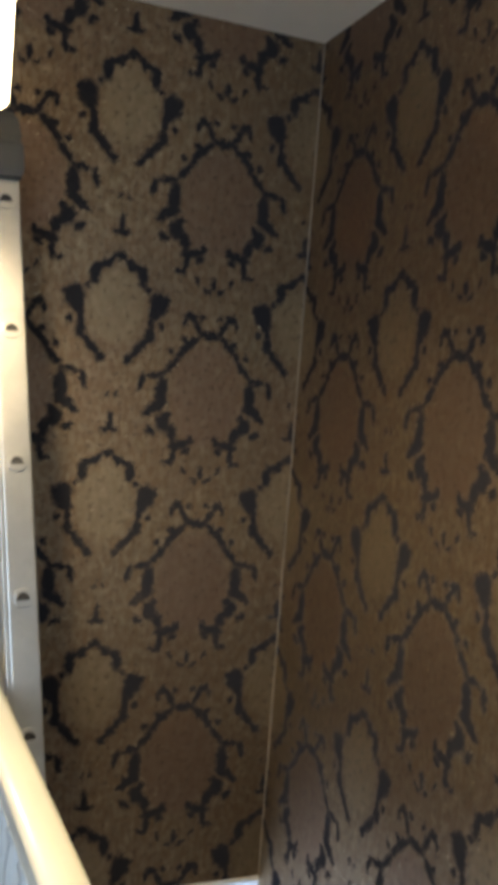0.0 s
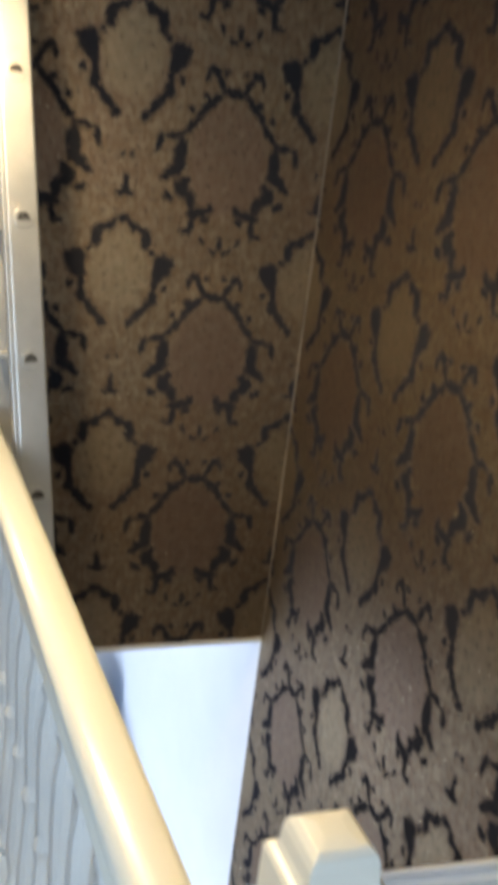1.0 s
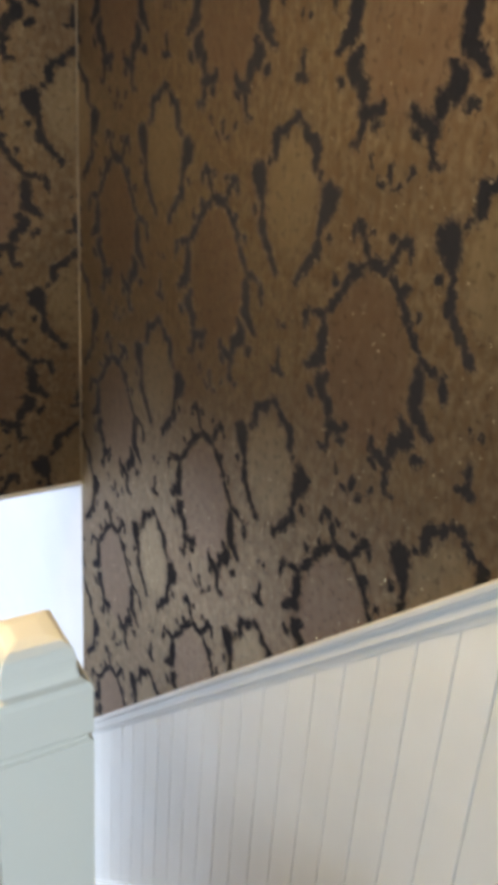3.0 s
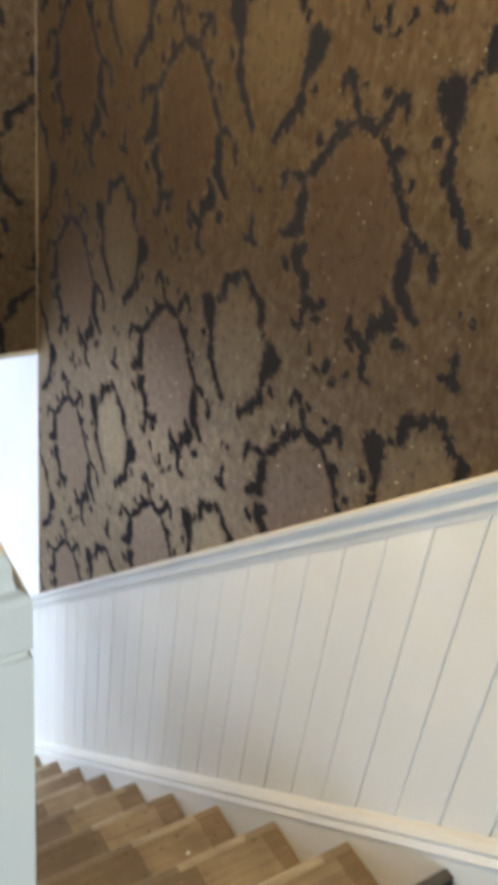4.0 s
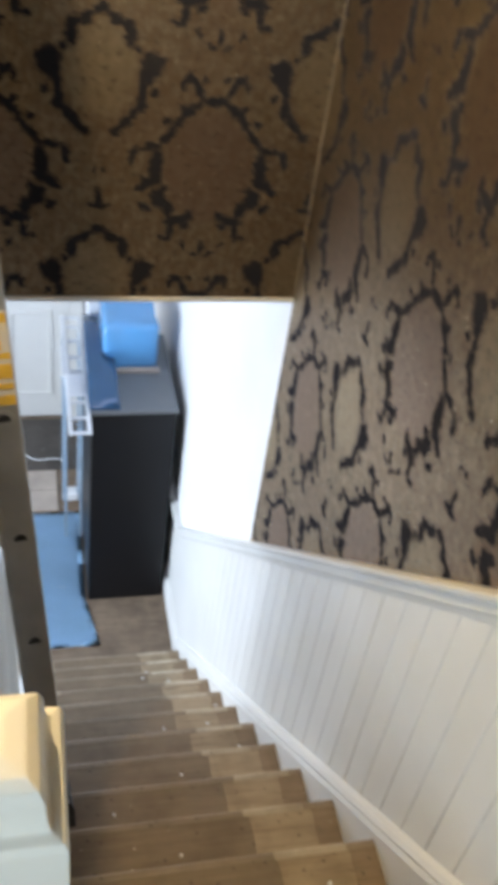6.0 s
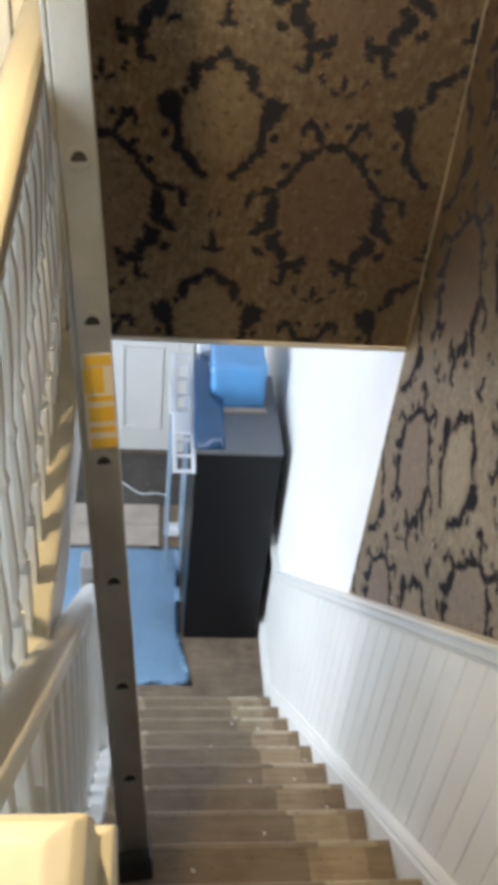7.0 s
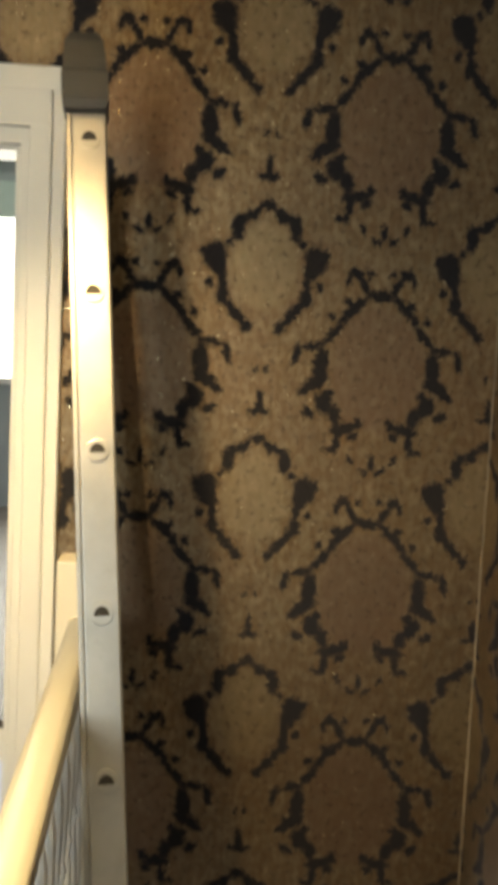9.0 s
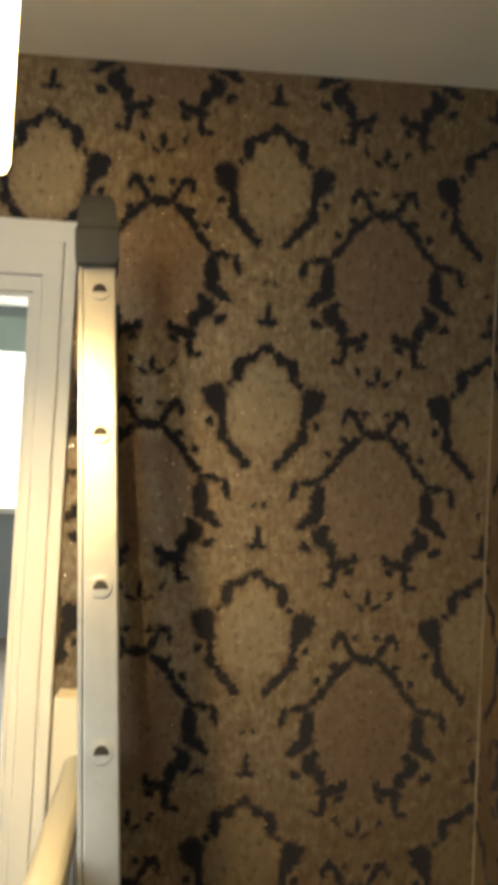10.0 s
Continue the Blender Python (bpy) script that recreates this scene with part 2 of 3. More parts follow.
BLUEDARK = plain("dark_blue_film", (0.03, 0.10, 0.21), 0.25, grain=18, vary=0.4, relief=0.7, coat=0.5)
BLUEFLOOR = plain("blue_floor_film", (0.36, 0.62, 0.90), 0.16, grain=22, vary=0.25, relief=0.8, coat=0.5, dirt=(0.5, 0.62, 0.72))
CARD = plain("cardboard", (0.47, 0.40, 0.34), 0.8, grain=90, vary=0.2)
SPLIT = plain("torn_paper_edge", (0.40, 0.33, 0.25), 0.8, grain=40, vary=0.75, dirt=(0.08, 0.06, 0.045))
RACKWHITE = plain("white_coated_metal", (0.80, 0.83, 0.86), 0.35)
CLEAR = plain("pale_blue_acrylic", (0.34, 0.46, 0.58), 0.15, coat=0.5)
SHADE = glow("lit_opal_shade", (1.0, 0.78, 0.45), 11.0)
DAY = glow("bright_daylight", (0.95, 0.98, 1.0), 3.0)
CURTAIN = plain("pale_green_blind", (0.45, 0.58, 0.55), 0.8)
DARKFLOOR = plain("dark_vinyl", (0.085, 0.072, 0.062), 0.5, grain=60, vary=0.5, dirt=(0.2, 0.18, 0.16))


# ---------------------------------------------------------------- mesh helpers
def link_mesh(name, bm, mat, parent=None, label=""):
    bmesh.ops.recalc_face_normals(bm, faces=bm.faces)
    me = bpy.data.meshes.new(name)
    bm.to_mesh(me)
    bm.free()
    me.materials.append(mat)
    ob = new(name, me)
    if parent:
        ob.parent = parent
        if parent.parent is None:
            ob.matrix_parent_inverse = Matrix.Translation(-parent.location)
    return tagged(ob, label)


def part(name, bm, mat, parent, label=""):
    return link_mesh(name, bm, mat, parent, label)


def empty(name, place, label, category, group="", kind=""):
    ob = new(name)
    ob.location = place
    bpy.context.view_layer.update()
    return tagged(ob, label, category, group, kind)


def box(lo, hi, bevel=0.0, seg=2, bm=None):
    """A box between two corners, with rounded edges."""
    one = bmesh.new()
    bmesh.ops.create_cube(one, size=1)
    for v in one.verts:
        v.co = Vector([lo[i] + (v.co[i] + 0.5) * (hi[i] - lo[i]) for i in range(3)])
    if bevel:
        bmesh.ops.bevel(one, geom=one.edges[:], offset=bevel, segments=seg, affect="EDGES", profile=0.6)
    return merged(bm, one)


def merged(bm, one):
    if bm is None:
        return one
    me = bpy.data.meshes.new("tmp")
    one.to_mesh(me)
    one.free()
    bm.from_mesh(me)
    bpy.data.meshes.remove(me)
    return bm


def prism(outline, axis, lo, hi, bevel=0.0, bm=None):
    """A closed outline of two coordinates, pushed along an axis from lo to hi."""
    one = bmesh.new()
    rings = []
    for d in (lo, hi):
        ring = []
        for p in outline:
            co = list(p)
            co.insert(axis, d)
            ring.append(one.verts.new(co))
        rings.append(ring)
    n = len(outline)
    one.faces.new(rings[0])
    one.faces.new(rings[1])
    for i in range(n):
        one.faces.new((rings[0][i], rings[0][(i + 1) % n], rings[1][(i + 1) % n], rings[1][i]))
    bmesh.ops.recalc_face_normals(one, faces=one.faces)
    if bevel:
        bmesh.ops.bevel(one, geom=one.edges[:], offset=bevel, segments=2, affect="EDGES", profile=0.6)
    return merged(bm, one)


def sweep(profile, path, bm=None):
    """A profile of (side, up) pushed along a path of points that lies in a plane of constant x or z; ends closed, corners mitred."""
    one = bmesh.new()
    path = [Vector(p) for p in path]
    rings = []
    for i, p in enumerate(path):
        a = (p - path[i - 1]).normalized() if i else (path[1] - p).normalized()
        b = (path[i + 1] - p).normalized() if i + 1 < len(path) else a
        along = (a + b).normalized()
        stretch = 1 / max(along.dot(a), 0.3)
        flat = abs(a.z) < 1e-6 and abs(b.z) < 1e-6
        if flat:
            side = along.cross(Vector((0, 0, 1))).normalized() * stretch
            up = Vector((0, 0, 1))
        else:
            side = Vector((1, 0, 0))
            up = along.cross(side).normalized() * stretch
            if up.z < 0:
                up = -up
        rings.append([one.verts.new(p + side * s + up * u) for s, u in profile])
    n = len(profile)
    for r, q in zip(rings, rings[1:]):
        for i in range(n):
            one.faces.new((r[i], r[(i + 1) % n], q[(i + 1) % n], q[i]))
    one.faces.new(rings[0])
    one.faces.new(list(reversed(rings[-1])))
    bmesh.ops.recalc_face_normals(one, faces=one.faces)
    return merged(bm, one)


def turned(profile, place, seg=10, square=False, bm=None):
    """A lathe shape from (radius, height) pairs; square: four-sided, with the sides along x and y."""
    one = bmesh.new()
    seg = 4 if square else seg
    rings = []
    for r, h in profile:
        k = r * (math.sqrt(2) if square else 1)
        off = math.pi / 4 if square else 0
        rings.append([one.verts.new((place[0] + k * math.cos(off + 2 * math.pi * i / seg), place[1] + k * math.sin(off + 2 * math.pi * i / seg), place[2] + h)) for i in range(seg)])
    for r, q in zip(rings, rings[1:]):
        for i in range(seg):
            one.faces.new((r[i], r[(i + 1) % seg], q[(i + 1) % seg], q[i]))
    one.faces.new(list(reversed(rings[0])))
    one.faces.new(rings[-1])
    return merged(bm, one)


def smooth(ob):
    for p in ob.data.polygons:
        p.use_smooth = True
    return ob


def structure(name, bm, mat, label, category):
    return tagged(link_mesh(name, bm, mat), label, category, kind="structure")


# ---------------------------------------------------------------- setting
RISE, GOING = 0.2045, 0.2055
LAND = 0.05               # upper landing floor
FLOOR = -2.80              # lower hall
TOP_Y = -1.92              # edge of the landing
STAIR_L = -0.80            # open side of the stairs
EDGE_X = -0.865            # edge of the gallery
CEIL = 2.465


def dado_z(y):
    return max(-0.991 - 0.962 * y, -2.07) if y > -1.903 else 0.84


def string_z(y):
    return max(-1.81 - 1.0 * y, FLOOR + 0.11) if y > -1.998 else 0.188


structure("wall_stair_side", box((0, -4.4, FLOOR - 0.1), (0.12, 0.0, CEIL)), PAPER_SIDE, "stair wall with dark damask wallpaper over white boarding", "wall")
structure("wall_hall_side", box((0, 0.0, FLOOR - 0.1), (0.12, 3.2, 0.6)), WHITE, "bright white painted wall of the lower hall", "wall")
far = box((-1.107, 0, 0.0), (0.0, 0.12, CEIL))
box((-3.0, 0, 1.895), (-1.107, 0.12, CEIL), bm=far)
box((-3.0, 0, 0.0), (-1.87, 0.12, 1.895), bm=far)
structure("wall_far", far, PAPER_FAR, "end wall above the stair foot with dark damask wallpaper", "wall")
structure("trim_bulkhead", box((-3.0, -0.006, -0.014), (0.0, 0.126, 0.0), 0.003), SATIN, "thin white edge strip under the papered wall", "trim")
structure("trim_corner", box((-0.003, -0.003, 0.0), (0.0, 0.0, CEIL)), SPLIT, "pale split line where the wallpaper meets in the corner", "trim")
structure("ceiling", box((-3.1, -4.4, CEIL), (0.12, 0.12, CEIL + 0.1)), CEILING, "plain white landing ceiling", "ceiling")
structure("wall_left", box((-3.1, -4.4, 0.0), (-3.0, 0.12, CEIL)), PAPER_FAR, "landing wall with damask wallpaper", "wall")
back = box((-3.0, -4.4, 0.0), (-2.5, -4.3, CEIL))
box((-1.5, -4.4, 0.0), (0.0, -4.3, CEIL), bm=back)
box((-2.5, -4.4, 0.0), (-1.5, -4.3, 0.9), bm=back)
box((-2.5, -4.4, 2.0), (-1.5, -4.3, CEIL), bm=back)
structure("wall_back", back, WHITE, "white wall with the landing window", "wall")
landing = box((-3.0, -4.3, -0.2), (-0.0, TOP_Y - 0.02, LAND - 0.002))
box((-3.0, TOP_Y - 0.02, -0.2), (EDGE_X - 0.02, 0.0, LAND - 0.002), bm=landing)
structure("floor_landing", landing, LANDING, "dark worn landing floor with white paint specks", "floor")
structure("trim_landing_edge", box((EDGE_X - 0.02, TOP_Y, -0.22), (EDGE_X, -0.006, LAND), 0.004), SATIN, "painted fascia under the gallery edge", "trim")

# lower hall
structure("floor", box((-2.6, -2.6, FLOOR - 0.1), (0.0, 3.0, FLOOR)), BOARDS, "worn brown wooden floor of the lower hall", "floor")
hall = box((-2.6, 3.0, FLOOR), (0.0, 3.12, 0.5))
structure("wall_hall_far", hall, WHITE, "white end wall of the lower hall", "wall")
left = box((-2.7, -2.6, FLOOR), (-2.6, 0.2, 0.5))
box((-2.7, 1.4, FLOOR), (-2.6, 3.0, 0.5), bm=left)
box((-2.7, 0.2, FLOOR), (-2.6, 1.4, -2.3), bm=left)
box((-2.7, 0.2, -0.9), (-2.6, 1.4, 0.5), bm=left)
structure("wall_hall_left", left, WHITE, "white hall wall with a window opening", "wall")
structure("wall_hall_back", box((-2.6, -2.7, FLOOR), (0.0, -2.6, -0.2)), WHITE, "white wall under the landing", "wall")
structure("ceiling_hall", box((-3.1, 0.12, 0.42), (0.0, 3.2, 0.5)), CEILING, "white ceiling of the lower hall", "ceiling")

# bedroom behind the far doorway
structure("floor_bedroom", box((-3.0, 0.12, 0.5), (-0.4, 3.2, 0.52)), DARKFLOOR, "dark floor of the room beyond the doorway", "floor")
rear = box((-3.0, 3.2, 0.5), (-0.4, 3.3, 1.25))
box((-3.0, 3.2, 2.3), (-0.4, 3.3, CEIL), bm=rear)
box((-3.0, 3.2, 1.25), (-2.3, 3.3, 2.3), bm=rear)
structure("wall_bedroom", rear, GREYWALL, "grey-blue wall under the bright bedroom window", "wall")
structure("wall_bedroom_side", box((-0.4, 0.12, 0.5), (-0.3, 3.3, CEIL)), GREYWALL, "grey-blue side wall of the bedroom", "wall")
structure("ceiling_bedroom", box((-3.0, 0.12, CEIL), (-0.3, 3.3, CEIL + 0.1)), CEILING, "white bedroom ceiling", "ceiling")
structure("backdrop", box((-2.6, 3.5, 0.9), (-0.3, 3.52, 2.6)), DAY, "bright overcast daylight outside the window", "backdrop")

# doorway casing: three moulded lengths
casing = empty("door_1", (-1.49, -0.02, 0.0), "white moulded door casing round an open doorway", "door frame", kind="structure")


def casing_run(name, outer, inner, upright):
    for k, (a, b, d) in enumerate(((0.0, 0.30, 0.020), (0.30, 0.78, 0.030), (0.78, 1.0, 0.016))):
        lo, hi = outer + (inner - outer) * a, outer + (inner - outer) * b
        lo, hi = min(lo, hi), max(lo, hi)
        if upright:
            part(name, box((lo, -d, 0.0), (hi, 0.0, 2.065 - (0.17 * a)), 0.004), SATIN, casing)
        else:
            part(name, box((-1.97 + 0.1 * a, -d - 0.001, lo), (-1.008 - 0.1 * a, 0.0, hi), 0.004), SATIN, casing)


casing_run("jamb_moulding", -1.007, -1.107, True)
casing_run("jamb_moulding", -1.97, -1.87, True)
casing_run("head_moulding", 2.065, 1.895, False)
part("lining", box((-1.119, 0.0, 0.0), (-1.107, 0.13, 1.895), 0.002), SATIN, casing)
part("lining", box((-1.87, 0.0, 1.885), (-1.119, 0.13, 1.897), 0.002), SATIN, casing)

window = tagged(link_mesh("window_1", box((-2.3, 3.18, 1.22), (-0.4, 3.24, 1.26), 0.004), SATIN), "white bedroom window with bright daylight", "window", kind="structure")
part("window_frame", box((-1.42, 3.2, 1.26), (-1.36, 3.25, 2.3), 0.004), SATIN, window)
part("blind", box((-2.3, 3.12, 2.14), (-0.4, 3.16, 2.34), 0.01), CURTAIN, window, "pale green rolled blind")

# ---------------------------------------------------------------- stairs
stairs = empty("staircase", (0, 0, 0), "steep stripped wooden staircase, bare treads with dirty middle", "staircase")
STEPS = 14
nose = [(TOP_Y + GOING * k, LAND - RISE * k) for k in range(STEPS)]
for k, (y, z) in enumerate(nose):
    if k:
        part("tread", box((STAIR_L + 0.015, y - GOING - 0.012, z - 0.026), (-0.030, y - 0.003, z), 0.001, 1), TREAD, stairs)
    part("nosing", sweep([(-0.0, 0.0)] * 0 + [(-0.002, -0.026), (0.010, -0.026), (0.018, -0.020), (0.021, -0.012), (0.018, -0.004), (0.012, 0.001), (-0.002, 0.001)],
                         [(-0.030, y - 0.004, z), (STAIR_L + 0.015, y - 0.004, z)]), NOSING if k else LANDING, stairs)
    low = z - RISE if k < STEPS - 1 else FLOOR
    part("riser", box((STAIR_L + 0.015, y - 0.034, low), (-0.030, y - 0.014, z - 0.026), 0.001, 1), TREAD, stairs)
END_Y = nose[-1][0]
ys = [TOP_Y - 0.02, END_Y + 0.12]


def string_outline(y0, y1, drop):
    return [(y0, string_z(y0)), (y1, -1.81 - 1.0 * y1), (y1, FLOOR), (y1 - 0.35, FLOOR), (y0, string_z(y0) - drop)]


part("wall_string", prism(string_outline(TOP_Y - 0.076, 0.88, 0.5), 0, -0.031, -0.0125, 0.002), SATIN, stairs, "white painted string board along the wall")
part("outer_string", prism(string_outline(TOP_Y + 0.02, 0.88, 0.5), 0, STAIR_L - 0.02, STAIR_L + 0.015, 0.002), SATIN, stairs, "white painted string on the open side")
MOULD = [(-0.036, -0.012), (-0.030, 0.0), (-0.034, 0.008), (-0.026, 0.018), (-0.012, 0.022), (-0.012, -0.012)]
part("string_moulding", sweep(MOULD, [(0, -4.2, 0.188), (0, -1.998, 0.188), (0, 0.88, string_z(0.88)), (0, 3.0, string_z(3.0))]), SATIN, stairs, "white moulding capping the wall string")

# lower skirting, then the boarding of the wall with its dado rail
structure("baseboard_landing", box((-0.030, -4.2, 0.0), (-0.0125, TOP_Y - 0.077, 0.182), 0.002), SATIN, "white skirting board of the landing", "skirting")
structure("baseboard", box((-0.030, 0.882, FLOOR), (-0.0125, 3.0, FLOOR + 0.105), 0.002), SATIN, "white skirting board of the lower hall", "skirting")
wainscot = empty("wainscot", (0, 0, 0), "white painted tongue-and-groove boarding under a dado rail", "wall panelling", kind="structure")
y, n = -4.2, 0
BOARD = 0.0868
while y < 2.95:
    a, b = y + 0.0009, y + BOARD - 0.0009
    out = [(a, string_z(a) - 0.02), (b, string_z(b) - 0.02), (b, dado_z(b) - 0.01), (a, dado_z(a) - 0.01)]
    one = bmesh.new()
    rows = []
    for inset, x in ((0.0, -0.001), (0.0, -0.0098), (0.0018, -0.012)):
        rows.append([one.verts.new((x, p + (inset if i in (0, 3) else -inset), q)) for i, (p, q) in enumerate(out)])
    for r, q in zip(rows, rows[1:]):
        for i in range(4):
            one.faces.new((r[i], r[(i + 1) % 4], q[(i + 1) % 4], q[i]))
    one.faces.new(rows[-1])
    part("board", one, SATIN, wainscot)
    y += BOARD
DADO = [(0.0, -0.052), (-0.014, -0.052), (-0.018, -0.040), (-0.024, -0.034), (-0.026, -0.016), (-0.036, -0.010), (-0.038, -0.002), (-0.032, 0.002), (0.0, 0.002)]
KINK = 1.122
part("dado_rail", sweep(DADO, [(0, -4.2, 0.84), (0, -1.903, 0.84), (0, KINK, -2.07), (0, 3.0, -2.07)]), SATIN, wainscot, "white moulded dado rail, shiny on top")

# ---------------------------------------------------------------- gallery balustrade
balustrade = empty("balustrade", (0, 0, 0), "cream gloss balustrade with turned spindles along the gallery", "balustrade")
RAIL_X, RAIL_TOP, NEWEL = -0.868, 0.856, (-0.748, -1.908)
HAND = [(-0.026, -0.058), (0.026, -0.058), (0.030, -0.048), (0.024, -0.040), (0.031, -0.024), (0.029, -0.010), (0.018, -0.002), (0.0, 0.0),
        (-0.018, -0.002), (-0.029, -0.010), (-0.031, -0.024), (-0.024, -0.040), (-0.030, -0.048)]
rail = smooth(part("handrail", sweep(HAND, [(RAIL_X - 0.062, -0.10, RAIL_TOP), (RAIL_X, NEWEL[1], RAIL_TOP), (NEWEL[0] - 0.041, NEWEL[1], RAIL_TOP)]), CREAM, balustrade, "rounded cream gloss handrail"))
part("sill", box((RAIL_X - 0.100, TOP_Y + 0.0, LAND), (EDGE_X + 0.012, -0.10, LAND + 0.024), 0.006), CREAM, balustrade, "cream base rail")
part("sill", box((RAIL_X - 0.045, TOP_Y - 0.05, LAND), (NEWEL[0] - 0.041, TOP_Y - 0.001, LAND + 0.024), 0.006), CREAM, balustrade, "cream base rail")


def newel(name, x, y, base, top, half, label):
    """A square post with a groove under a stepped cap."""
    post = part(name, turned([(half, base), (half, top - 0.097), (half - 0.0035, top - 0.095), (half - 0.0035, top - 0.090), (half, top - 0.088)], (x, y, 0), square=True), CREAM, balustrade, label)
    cap = turned([(half, top - 0.088), (half, top - 0.042), (half - 0.002, top - 0.037), (half - 0.008, top - 0.035), (half - 0.010, top - 0.028),
                  (half - 0.0105, top - 0.015), (half - 0.013, top - 0.007), (half - 0.019, top - 0.002), (half - 0.030, top)], (x, y, 0), square=True)
    bmesh.ops.bevel(cap, geom=[e for e in cap.edges], offset=0.0016, segments=2, affect="EDGES", profile=0.6)
    part("cap", cap, CREAM, post, "chipped cream gloss newel cap")
    return post


newel("newel_post", *NEWEL, -0.6, 0.935, 0.041, "square newel post with a grooved neck")
part("half_newel", box((-0.991, -0.10, LAND - 0.002), (-0.905, -0.004, 0.980), 0.006), CREAM, balustrade, "plain post against the end wall")

SPINDLE = [(0.016, 0.0), (0.016, 0.13), (0.011, 0.145), (0.017, 0.165), (0.012, 0.185), (0.018, 0.23), (0.017, 0.30), (0.0115, 0.40), (0.016, 0.42), (0.0115, 0.44),
           (0.017, 0.54), (0.018, 0.61), (0.012, 0.655), (0.017, 0.675), (0.011, 0.695), (0.016, 0.71), (0.016, 0.740)]
spin = bmesh.new()
turned([p for p in SPINDLE if 0.13 < p[1] < 0.71], (0, 0, 0), 10, bm=spin)
turned([(0.0165, 0.0), (0.0165, 0.14)], (0, 0, 0), square=True, bm=spin)
turned([(0.0165, 0.70), (0.0165, 0.735)], (0, 0, 0), square=True, bm=spin)
first = None
places = [(RAIL_X - 0.062 * (1 + y / 1.9), y) for y in [-0.18 - 0.1085 * i for i in range(16)]]
for x, y in places:
    if first is None:
        first = part("spindle", spin, SATIN, balustrade, "turned white spindle")
        first.location = (x, y, LAND + 0.024)
    else:
        twin = first.copy()
        scene.collection.objects.link(twin)
        twin.location = (x, y, LAND + 0.024)

# lower flight's own rail on the open side
lower = empty("stair_rail", (0, 0, 0), "white painted stair handrail with square spindles", "balustrade")
LX = -0.845


def lower_z(y):
    return -0.93 - 0.93 * y


smooth(part("handrail", sweep([(s * 0.95, u) for s, u in HAND], [(LX, NEWEL[1] + 0.05, lower_z(NEWEL[1] + 0.05)), (LX, -0.14, lower_z(-0.14))]), SATIN, lower))
part("foot_post", box((LX - 0.04, -0.14, FLOOR), (LX + 0.04, -0.06, -0.74), 0.008), SATIN, lower)
y = NEWEL[1] + 0.14
while y < -0.2:
    part("spindle", box((LX - 0.014, y - 0.014, -1.788 - 0.929 * y - 0.1), (LX + 0.014, y + 0.014, lower_z(y) - 0.05), 0.002, 1), SATIN, lower)
    y += 0.11
part("string_cap", prism([(NEWEL[1] + 0.06, string_z(NEWEL[1] + 0.06) - 0.02), (-0.14, string_z(-0.14) - 0.02), (-0.14, string_z(-0.14) - 0.05), (NEWEL[1] + 0.06, string_z(NEWEL[1] + 0.06) - 0.05)], 0, LX - 0.03, STAIR_L - 0.021, 0.002), SATIN, lower)

# ---------------------------------------------------------------- ladder
ladder = empty("ladder", (0, 0, 0), "scuffed aluminium ladder leaning up the stairwell", "ladder")


def ladder_at(z):
    return Vector((-0.8403 - 0.0786 * (z - 1), -0.5944 + 0.1916 * (z - 1), z))


foot, head = ladder_at(-0.93), ladder_at(1.89)
axis_l = (head - foot).normalized()
ahead = Vector((-0.09, 1.0, 0)).normalized()
ahead = (ahead - axis_l * ahead.dot(axis_l)).normalized()
across = axis_l.cross(ahead).normalized()
LM = Matrix((across.to_4d(), ahead.to_4d(), axis_l.to_4d(), Vector((0, 0, 0, 1)))).transposed()
LM.translation = foot
if across.x < 0:
    across = -across
    LM = Matrix((across.to_4d(), (-ahead).to_4d(), axis_l.to_4d(), Vector((0, 0, 0, 1)))).transposed()
    LM.translation = foot
    DEEP = -1
else:
    DEEP = 1
for v in (0, 1, 2):
    LM[3][v] = 0
LONG = (head - foot).length


def ladder_part(name, bm, mat, parent=None, label=""):
    bmesh.ops.transform(bm, matrix=LM, verts=bm.verts)
    return part(name, bm, mat, parent or ladder, label)


def stile(name, d0, d1):
    a, b = sorted((DEEP * d0, DEEP * d1))
    bm = box((-0.031, a, 0), (0.031, b, LONG), 0.004)
    box((-0.040, a - 0.004, 0), (-0.031, b + 0.004, LONG), 0.002, bm=bm)
    return ladder_part(name, bm, ALUMINIUM)


near = stile("stile", 0.0, 0.024)
stile("stile", 0.306, 0.330)
RUNG = 0.2782
first_rung = (ladder_at(1.8251) - foot).length
k = 0
while first_rung - RUNG * k > 0.1:
    h = first_rung - RUNG * k
    arc = [(0.0135 * math.cos(a), h + 0.016 * math.sin(a) - 0.004) for a in [math.pi * i / 8 for i in range(9)]]
    ladder_part("rung", prism(arc, 1, DEEP * 0.026, DEEP * 0.304), ALUMINIUM)
    flare = [(0.020 * math.cos(a), h + 0.020 * math.sin(a)) for a in [2 * math.pi * i / 14 for i in range(14)]]
    lip = ladder_part("rung_collar", prism(flare, 1, -DEEP * 0.0035, DEEP * 0.002, 0.0012), ALUMINIUM)
    # near-black plate: the shade inside the hollow rung, done in colour
    ladder_part("rung_mouth", prism(arc, 1, -DEEP * 0.0048, -DEEP * 0.0036), HOLE_SHADE, lip)
    k += 1
ladder_part("end_cap", turned([(0.036, LONG - 0.02), (0.041, LONG - 0.005), (0.041, LONG + 0.045), (0.037, LONG + 0.055), (0.038, LONG + 0.07), (0.034, LONG + 0.105), (0.024, LONG + 0.125)], (-0.004, DEEP * 0.012, 0), square=True), RUBBER, None, "black rubber end cap")
